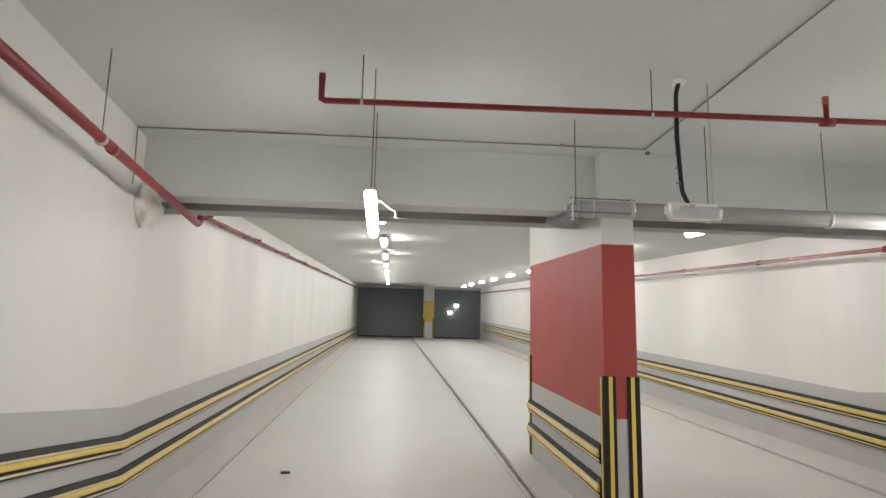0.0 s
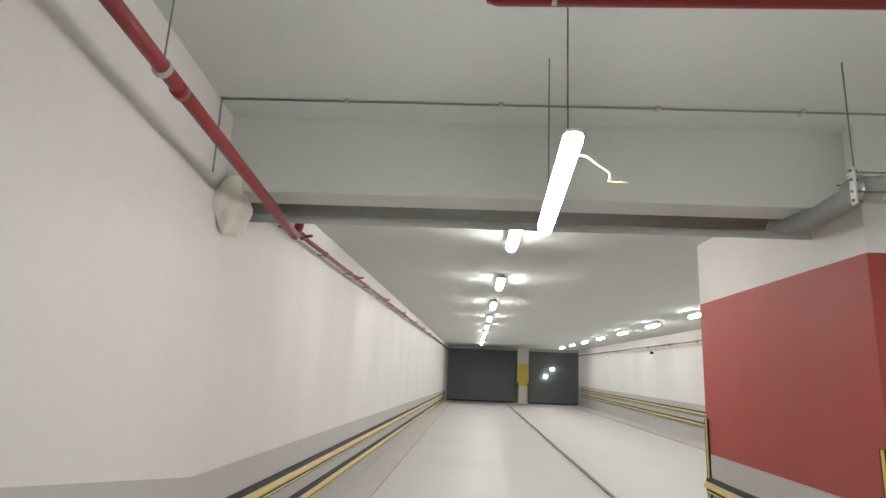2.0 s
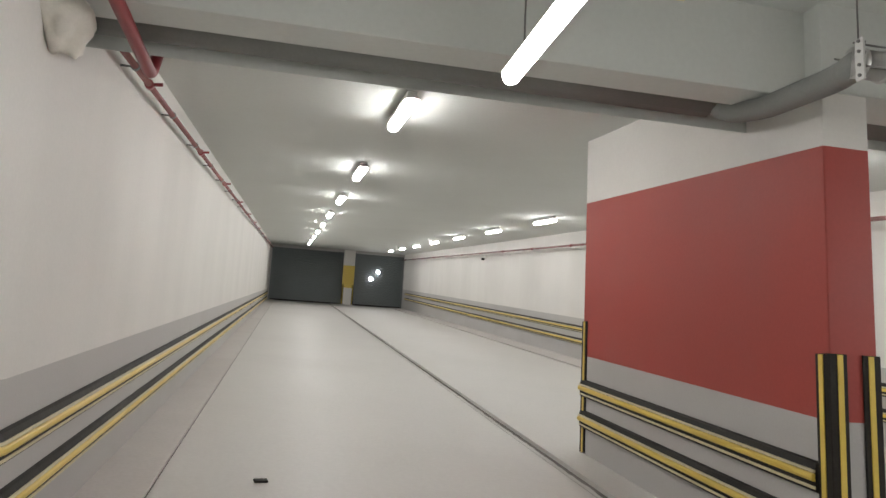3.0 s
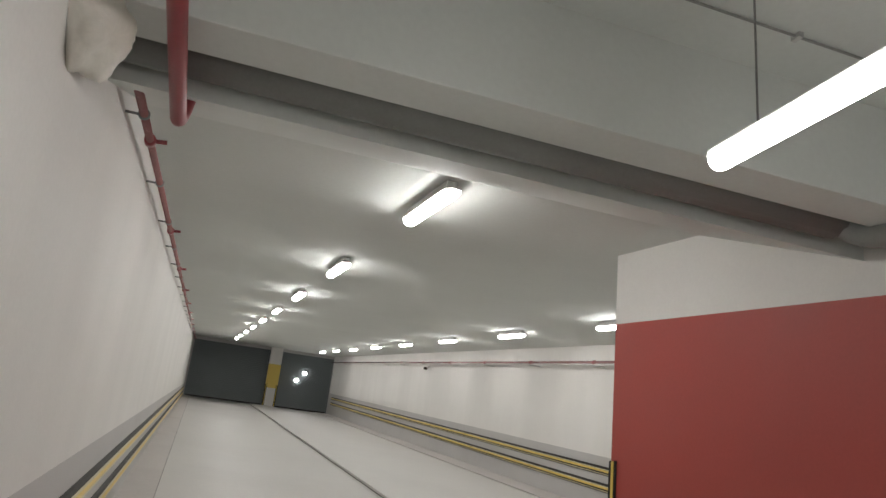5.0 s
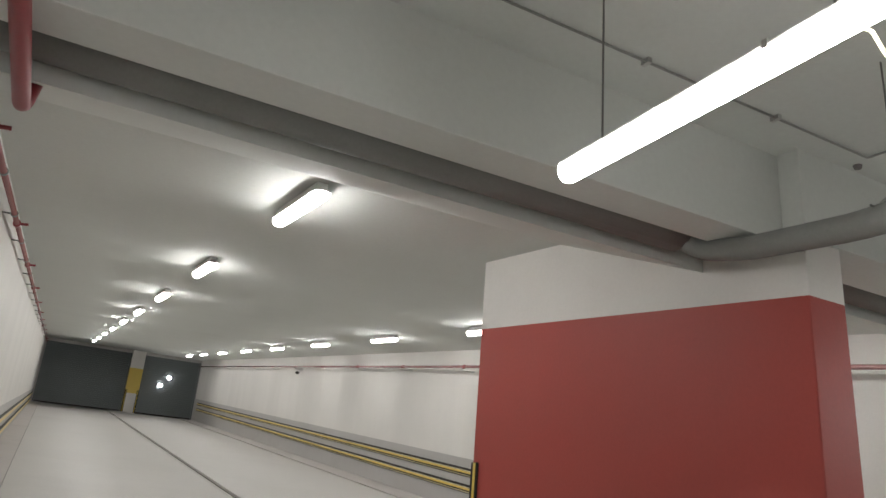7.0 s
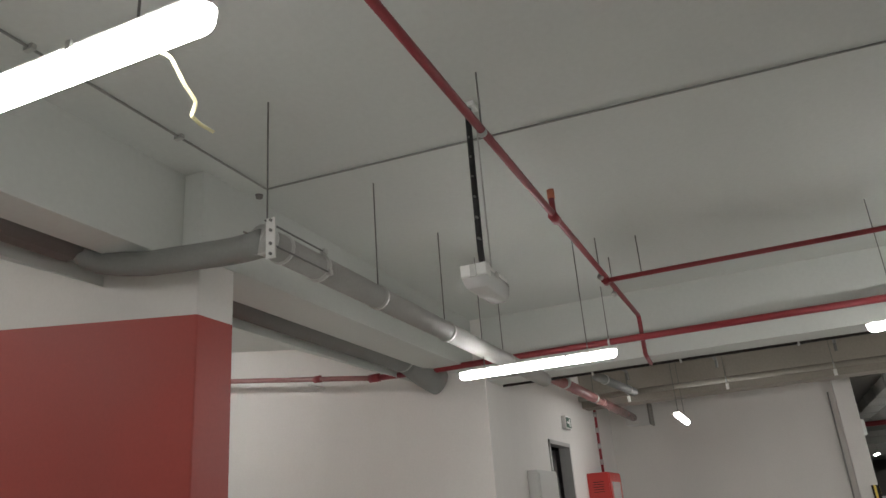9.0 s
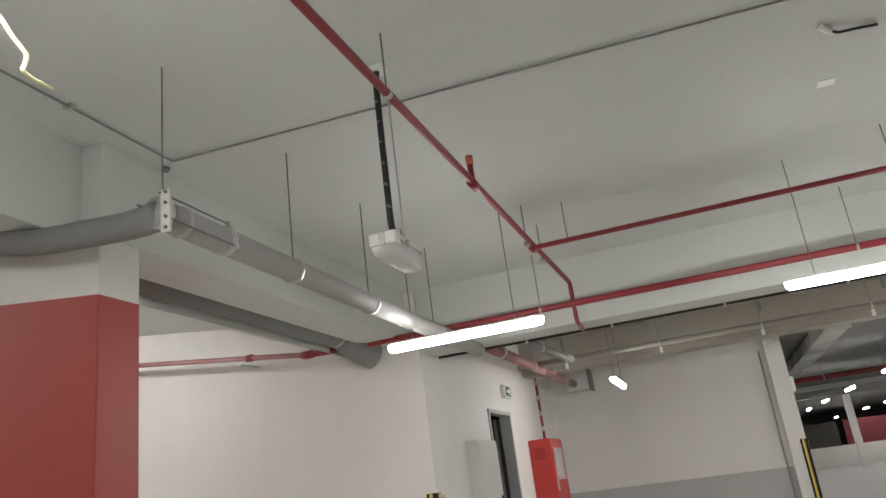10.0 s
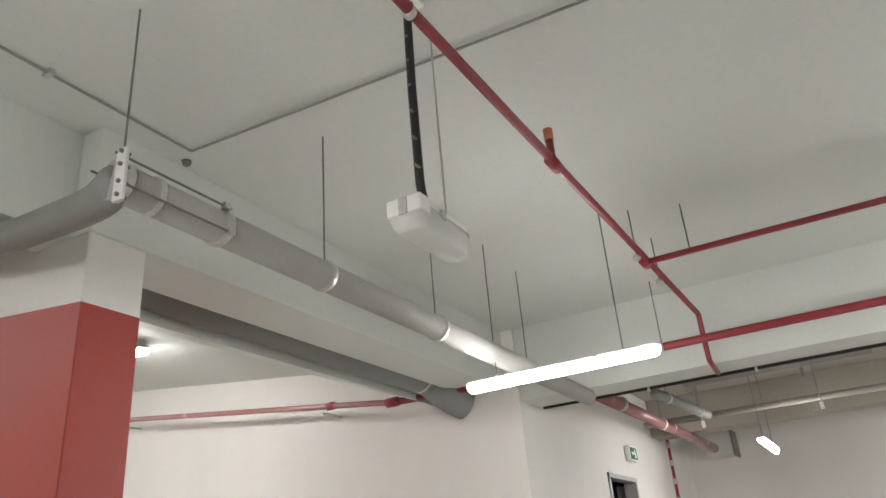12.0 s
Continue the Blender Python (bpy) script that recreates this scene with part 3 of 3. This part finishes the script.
for k in range(26):
    y = 9.1 + 1.6 * k
    rebased(part("wall_bracket", tube([(LEFT, y, rpz(y) - 0.005), (-2.155, y, rpz(y) - 0.005)], 0.008, sides=8), ROD, rw), o)
    rebased(part("bracket_ring", clamp(bmesh.new(), (-2.155, y, rpz(y)), 0.031, "y", 0.02), ROD, rw), o)
    if k % 2 == 0:
        collar(rw, o, (-2.155, y + 0.5, rpz(y + 0.5)), 0.034, "y", 0.06)
        rebased(part("outlet", tube([(-2.155, y + 0.5, rpz(y + 0.5)), (-2.06, y + 0.5, rpz(y + 0.5) + 0.01)], 0.014, sides=8), PIPE_RED, rw), o)

# drain pipe under the beam, jogging out round the pier
dr, o = pipe("drain_pipe", [[(LEFT, 8.12, 2.955), (1.50, 8.12, 2.945)]], 0.14, DARK_GREY, "grey painted drain pipe in the recess of the concrete beam")
rebased(part("elbow", tube([(1.42, 8.12, 2.95), (1.60, 8.06, 2.82), (1.64, 7.75, 2.75), (1.56, 7.05, 2.655), (1.47, 6.83, 2.62)], 0.068), DARK_GREY, dr, smooth=True), o)
d2, o = pipe("clamped_drain_pipe", [[(1.45, 6.83, 2.63), (6.0, 6.77, 2.59)]], 0.068, PIPE_GREY, "grey drain pipe with steel clamps hung before the pier")
for x, w in ((1.47, 0.04), (1.61, 0.02), (1.93, 0.035), (2.57, 0.028), (3.58, 0.028), (4.87, 0.028)):
    rebased(part("pipe_clamp", clamp(bmesh.new(), (x, 6.83 - (x - 1.5) * 0.013, 2.63 - (x - 1.5) * 0.009), 0.076, "x", w), STEEL, d2, "bright steel pipe clamp", True), o)
    if x > 2 or x == 1.47:
        rebased(part("hanger_rod", tube([(x, 6.81, 2.7), (x, 6.81, CEIL)], 0.0045, sides=6), ROD, d2), o)
flange = rebased(part("flange_plate", boxes((1.425, 1.438, 6.735, 6.785, 2.515, 2.715), bevel=0.003), PANEL, d2, "pale steel flange plate with bolts"), o)
for dz in (-0.095, -0.045, 0.02, 0.07):
    part("bolt", tube([(1.415, 6.755, 2.63 + dz), (1.455, 6.755, 2.63 + dz)], 0.008, sides=6), ROD, flange)
for dy, dz in ((-0.075, -0.045), (-0.045, 0.075), (0.075, 0.045)):
    rebased(part("tie_rod", tube([(1.42, 6.83 + dy, 2.63 + dz), (1.95, 6.825 + dy, 2.627 + dz)], 0.005, sides=6), ROD, d2), o)
    rebased(part("clamp_ear", boxes((1.905, 1.935, 6.825 + dy - 0.014, 6.825 + dy + 0.014, 2.627 + dz - 0.014, 2.627 + dz + 0.014), bevel=0.003), STEEL, d2), o)
d3, o = pipe("ramp_drain_pipe", [[(2.2, 8.12, 2.945), (5.72, 8.12, 2.94), (5.80, 8.0, 2.80), (5.98, 7.9, 2.72)]], 0.14, DARK_GREY, "grey drain pipe in the recess of the beam")
rebased(part("pipe_clamp", clamp(bmesh.new(), (5.55, 8.12, 2.945), 0.147, "x", 0.03), STEEL, d3, smooth=True), o)

# conduit at the ceiling
cd, o = pipe("ceiling_conduit", [[(LEFT + 0.02, 7.40, CEIL - 0.012), (2.27, 7.40, CEIL - 0.012), (2.52, 3.5, CEIL - 0.012), (2.7, BACK + 0.1, CEIL - 0.012)], [(LEFT + 0.02, 7.4, CEIL), (LEFT + 0.02, 7.42, 2.85)]], 0.0065, CONDUIT, "thin steel conduit along the ceiling edge", "conduit")
for x in (-1.4, -0.4, 0.6, 1.5):
    rebased(part("saddle", boxes((x - 0.012, x + 0.012, 7.375, 7.425, CEIL - 0.026, CEIL)), STEEL, cd), o)
bm = bmesh.new()
bmesh.ops.create_cone(bm, cap_ends=True, segments=16, radius1=0.02, radius2=0.026, depth=0.022)
det = single("ceiling_grommet", bm, JOINT, "dark round grommet in the ceiling", "grommet", smooth=True)
det.location = (2.33, 7.50, CEIL - 0.014)

# wrapped pipe end at the wall: a crumpled plastic bag
bm = bmesh.new()
bmesh.ops.create_icosphere(bm, subdivisions=4, radius=1)
for v in bm.verts:
    k = 1 + 0.45 * noise.noise(v.co * 1.5 + Vector((2, 7, 1))) + 0.20 * abs(noise.noise(v.co * 3.1 + Vector((4, 1, 2)))) + 0.04 * noise.noise(v.co * 8)
    v.co = Vector((v.co.x * 0.115, v.co.y * 0.19, v.co.z * 0.18)) * k
bag = single("plastic_wrapping", bm, BAG, "crumpled pale plastic wrapped round the drain pipe's end", "plastic bag")
for p in bag.data.polygons:
    p.use_smooth = True
bag.location = (LEFT + 0.04, 7.76, 2.73)

# ---- hanging emergency lamp ----
em = thing("emergency_lamp", (2.09, 5.96, 2.385), "unlit white emergency lamp hung on rods and a black cable", "lamp")
def bulkhead(x0, x1, w, z0, z1, shrink):
    """A trough with a square back end and a rounded front end, narrower at z0 than at z1."""
    bm = bmesh.new()
    rings = []
    for i in range(7):
        a = math.pi / 2 * i / 6
        k = 1 - shrink * (1 - math.sin(a))
        z = z1 - (z1 - z0) * math.cos(a)
        half = w / 2 * k
        pts = [(x0 + (1 - k) * 0.10, -half), (x0 + (1 - k) * 0.10, half)]
        pts += [(x1 - w / 2 + half * math.sin(b), half * math.cos(b)) for b in (math.pi * j / 12 for j in range(13))]
        rings.append([bm.verts.new((u, v, z)) for u, v in pts])
    for p, q in zip(rings, rings[1:]):
        for i in range(len(p)):
            bm.faces.new((p[i], p[(i + 1) % len(p)], q[(i + 1) % len(p)], q[i]))
    bm.faces.new(rings[0])
    bm.faces.new(rings[-1])
    return bm


part("housing", boxes((-0.195, -0.13, -0.066, 0.066, 0.014, 0.075), (-0.131, 0.14, -0.06, 0.06, 0.045, 0.072), bevel=0.008), WHITE_PLASTIC, em, "white plastic housing")
part("cover", bulkhead(-0.186, 0.195, 0.128, -0.034, 0.046, 0.34), COVER, em, "milky rounded plastic cover", True)
part("clip", boxes((-0.201, -0.194, -0.015, 0.015, 0.01, 0.07)), STEEL, em)
part("clip", boxes((-0.06, -0.03, -0.07, -0.058, 0.03, 0.06)), STEEL, em)
for x in (0.14,):
    part("suspension_rod", tube([(x, 0.02, 0.07), (x, 0.02, CEIL - 2.385)], 0.004, sides=6), STEEL, em)
part("power_cable", tube([(-0.04, 0.0, 0.07), (-0.09, -0.01, 0.16), (-0.115, -0.02, 0.55), (-0.11, -0.02, 0.88), (-0.08, -0.02, CEIL - 2.385)], 0.016), CABLE, em, "black corrugated cable", True)
for k in range(6):
    part("cable_tie", tube([(-0.135, -0.02 - 0.0 * k, 0.22 + 0.11 * k), (-0.095, -0.02 - 0.0 * k, 0.22 + 0.11 * k)], 0.006, sides=6), ROD, em)
part("ceiling_box", boxes((-0.12, -0.04, -0.06, 0.02, CEIL - 2.385 - 0.03, CEIL - 2.385), bevel=0.005), WHITE_PLASTIC, em)

# conduit stub and patch on the ceiling
st = thing("cable_stub", (2.85, 3.78, CEIL), "short white conduit stub with a loose black cable", "conduit")
part("stub", tube([(0, 0, -0.015), (0.09, -0.065, -0.02)], 0.017), WHITE_PLASTIC, st, smooth=True)
part("wire", tube([(0.06, -0.045, -0.02), (0.09, -0.10, -0.03), (0.12, -0.2, -0.02), (0.16, -0.3, -0.009)], 0.008, sides=8), CABLE, st, smooth=True)
patch = single("ceiling_patch", boxes((3.55, 3.64, 3.61, 3.71, CEIL - 0.006, CEIL + 0.01), bevel=0.003), WHITE_PLASTIC, "small white cover plate on the ceiling", "cover plate")

# ---- camera on the east wall ----
cc = thing("security_camera", (RIGHT - 0.02, 30.6, 5.32), "small dark security camera on the white wall", "camera")
part("mount", tube([(0.02, 0, 0.05), (-0.08, 0, 0.05), (-0.10, 0, 0)], 0.018), WHITE_PLASTIC, cc, smooth=True)
part("lens_body", tube([(-0.10, 0.12, 0.0), (-0.12, -0.12, -0.04)], 0.05), BLACK, cc, smooth=True)

# ---- door wall: door, sign, panel, hose cabinet ----
dw = thing("door_1", (DX0, 7.45, 0), "grey steel door standing open to a dark room", "door", kind="structure")
O = dw.location.copy()
for nm, b in (("jamb", (DX0, DX0 + 0.05, 7.43, 7.56, 0, DTOP)), ("jamb", (DX1 - 0.05, DX1, 7.43, 7.585, 0, DTOP)), ("head", (DX0, DX1, 7.43, 7.56, DTOP - 0.05, DTOP))):
    rebased(part(nm, boxes(b), DOOR_GREY, dw), O)
rebased(part("leaf", boxes((DX1 + 0.02, DX1 + 1.0, 7.66, 7.705, 0.01, DTOP - 0.06), bevel=0.004), DOOR_GREY, dw), O)
sg = thing("exit_sign", (9.3, 7.44, 2.52), "small boxed exit sign above the steel door", "sign")
part("case", boxes((-0.15, 0.15, -0.06, 0.0, -0.09, 0.09), bevel=0.006), WHITE_PLASTIC, sg)
part("panel", boxes((-0.13, 0.13, -0.064, -0.058, -0.07, 0.07)), SIGN_GREEN, sg, "green sign face")
part("arrow", boxes((-0.09, 0.02, -0.067, -0.063, -0.015, 0.015), (0.03, 0.08, -0.067, -0.063, -0.05, 0.05)), WHITE_PLASTIC, sg)
ep = thing("electric_panel", (7.70, 7.45, 1.0), "grey steel electric panel on the white wall", "electric panel")
part("case", boxes((-0.42, 0.42, -0.12, 0.0, -0.6, 0.82), bevel=0.008), PANEL, ep)
part("cabinet_door", boxes((-0.38, 0.38, -0.135, -0.118, -0.56, 0.78), bevel=0.004), PANEL, ep)
part("handle", boxes((0.30, 0.33, -0.155, -0.13, 0.05, 0.17), bevel=0.004), BLACK, ep)
hc = thing("hose_cabinet", (10.75, 7.45, 0.5), "red steel fire hose cabinet with a glazed door", "fire cabinet")
part("case", boxes((-0.45, 0.45, -0.32, 0.0, 0.0, 1.36), bevel=0.01), FIRE_RED, hc)
part("cabinet_door", boxes((-0.43, 0.43, -0.338, -0.318, 0.02, 1.34), bevel=0.005), FIRE_RED, hc)
part("pane", boxes((-0.3, 0.3, -0.343, -0.336, 0.75, 1.22)), LENS, hc, "clear glass pane")
part("handle", boxes((-0.38, -0.36, -0.365, -0.335, 0.6, 0.75)), STEEL, hc)
for k in range(5):
    part("vent_slot", boxes((-0.452, -0.449, -0.24, -0.08, 1.08 + 0.035 * k, 1.09 + 0.035 * k)), BLACK, hc)
rp, o = pipe("hose_riser", [[(11.12, 7.36, 1.855), (11.12, 7.36, 3.36)]], 0.022, PIPE_RED, "red riser pipe above the hose cabinet")
for z in (2.05, 2.3, 2.55, 2.8):
    collar(rp, o, (11.12, 7.36, z), 0.032, "z", 0.08, STEEL)

# ---- services under the ceiling beyond the east beam ----
du, o = pipe("thick_fire_pipe", [[(6.6, 6.98, 2.80), (12.2, 6.92, 2.80)]], 0.065, PIPE_SHEEN, "thick red fire main crossing below the ceiling")
for x in (7.6, 9.2, 10.9):
    hanger(du, o, x, 6.95, 2.80, CEIL, 0.065, "x")
# black colour stands for the shadow along the beam's lower edge
bp2, o = pipe("edge_pipe", [[(6.585, BACK + 0.1, 2.69), (6.585, 7.4, 2.69)]], 0.013, BLACK, "slim pipe beside the concrete beam, black for the shadow gap there")
for y in (6.4, 5.5, 4.4, 3.3, 2.2):
    hanger(bp2, o, 6.585, y, 2.69, CEIL, 0.024, "y")
    rebased(part("drop_stub", tube([(6.585, y - 0.3, 2.69), (6.78, y - 0.32, 2.68), (6.80, y - 0.32, 2.60)], 0.014, sides=8), ROD, bp2), o)
g, o = pipe("service_pipe", [[(9.35, BACK + 0.1, 2.83), (9.35, 7.2, 2.83)]], 0.038, BARE_DIM, "grey service pipe below the ceiling")
for y in (6.5, 5.2, 3.9, 2.6, 1.3):
    hanger(g, o, 9.35, y, 2.83, CEIL, 0.038, "y")
    rebased(part("clip", boxes((9.335, 9.365, y - 0.02, y + 0.02, 2.70, 2.78), bevel=0.004), WHITE_PLASTIC, g, "white pipe clip"), o)
stubp, o = pipe("capped_pipe", [[(7.0, 6.45, 2.72), (8.6, 6.3, 2.72)]], 0.05, DARK_GREY, "short capped grey pipe below the ceiling")
hanger(stubp, o, 7.3, 6.42, 2.72, CEIL, 0.05, "x")
hanger(stubp, o, 8.3, 6.33, 2.72, CEIL, 0.05, "x")
ad = thing("air_duct", (17.5, 2.75, 2.75), "rectangular grey sheet steel air duct", "air duct")
part("duct_body", boxes((-6.4, 6.5, -0.18, 0.18, 0.1, 0.30), bevel=0.01), DUCT, ad)
for k in range(9):
    part("flange", boxes((-6.3 + 1.5 * k, -6.26 + 1.5 * k, -0.195, 0.195, 0.085, 0.315)), DUCT, ad)
    part("hanger_rod", tube([(-6.28 + 1.5 * k, 0.19, 0.3), (-6.28 + 1.5 * k, 0.19, 0.36)], 0.006, sides=6), ROD, ad)
tray = thing("cable_tray", (8.1, 5.5, 2.98), "short dark cable tray hung below the ceiling", "cable tray")
part("bed", boxes((-0.15, 0.15, -0.9, 0.9, 0, 0.008), (-0.15, -0.14, -0.9, 0.9, 0.008, 0.07), (0.14, 0.15, -0.9, 0.9, 0.008, 0.07)), JOINT, tray)
for y in (-0.7, 0.0, 0.7):
    for x in (-0.135, 0.135):
        part("hanger_rod", tube([(x, y, 0), (x, y, CEIL - 2.98)], 0.005, sides=6), ROD, tray)
ub = thing("fan_box", (12.4, 6.86, 2.68), "pale sheet steel fan box below the ceiling", "fan box")
part("case", boxes((-0.2, 0.2, -0.2, 0.2, 0, 0.34), bevel=0.01), PANEL, ub)
part("flange", boxes((-0.22, 0.22, -0.23, -0.2, -0.02, 0.36)), JOINT, ub)
for x in (-0.15, 0.15):
    part("hanger_rod", tube([(x, 0, 0.3), (x, 0, CEIL - 2.68)], 0.005, sides=6), ROD, ub)

# ---- pillar by the opening and the garage beyond ----
cp = thing("corner_pillar", (13.0, 3.55, 0), "cream painted pillar with striped corner guards", "pillar")
O = cp.location.copy()
rebased(part("shaft", boxes((12.72, 13.4, 3.41, 3.69, 0, 3.3), bevel=0.012), WALL, cp), O)
corner_guard(12.72, 3.41, 1, 1, 0.1, 1.38)
cpipe, o = pipe("wall_conduit", [[(12.835, 3.78, 0.1), (12.835, 3.78, 2.9)]], 0.013, PIPE_GREY, "slim conduit on the end wall", "conduit")
for x, y in [(15.8 + 5.0 * j, 1.3) for j in range(6)] + [(29.0 + 5.0 * j, -2.0) for j in range(5)] + [(16 + 6 * j, -7.0) for j in range(5)]:
    copy_thing(hung, pose(x, y, 2.5, 0, 0, 90))
pil = thing("garage_pillar", (36, -0.85, 0), "pale square garage pillar", "pillar", "garage pillars")
part("shaft", boxes((-0.14, 0.14, -0.14, 0.14, 0, 3.12), bevel=0.01), WALL, pil)
for x, y in ((36, 6.5), (36, -8), (22, -8), (22, 7.5), (29, 7.5)):
    copy_thing(pil, pose(x, y, 0))
gs = thing("garage_screen", (40, 0, 0), "low white wall with dark red and black panels above", "wall", kind="structure")
part("low_wall", boxes((0, 0.2, -12, 9, 0, 0.95)), WALL, gs)
part("dark_panel", boxes((0.02, 0.18, -0.7, 9, 0.95, 2.1)), GARAGE_DARK, gs)
part("red_panel", boxes((0.02, 0.18, -12, -1.0, 0.95, 2.1)), GARAGE_RED, gs)
for y in (3.6, 5.4):
    gp, o = pipe("garage_pipe", [[(13.2, y, 2.75), (EAST - 0.2, y, 2.75)]], 0.07, PIPE_GREY, "grey pipe under the garage ceiling", group="garage pipes")
    for x in (16, 20, 24):
        hanger(gp, o, x, y, 2.75, 3.1, 0.07, "x")
gr, o = pipe("garage_fire_pipe", [[(19.5, -12, 2.78), (19.5, 13, 2.78)]], 0.06, PIPE_RED, "dark red fire pipe crossing the garage")
for y in (-2, 2, 6):
    hanger(gr, o, 19.5, y, 2.78, 3.1, 0.06, "y")
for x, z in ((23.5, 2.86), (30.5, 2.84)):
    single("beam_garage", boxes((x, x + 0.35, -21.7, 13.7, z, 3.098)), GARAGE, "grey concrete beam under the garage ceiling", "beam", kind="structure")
wb2 = thing("junction_box", (13.3, 3.32, 2.3), "small white junction box on the cream pillar", "junction box")
part("case", boxes((-0.09, 0.09, 0.0, 0.09, -0.13, 0.13), bevel=0.01), WHITE_PLASTIC, wb2)
part("lid", boxes((-0.08, 0.08, -0.012, 0.002, -0.12, 0.12), bevel=0.004), WHITE_PLASTIC, wb2)
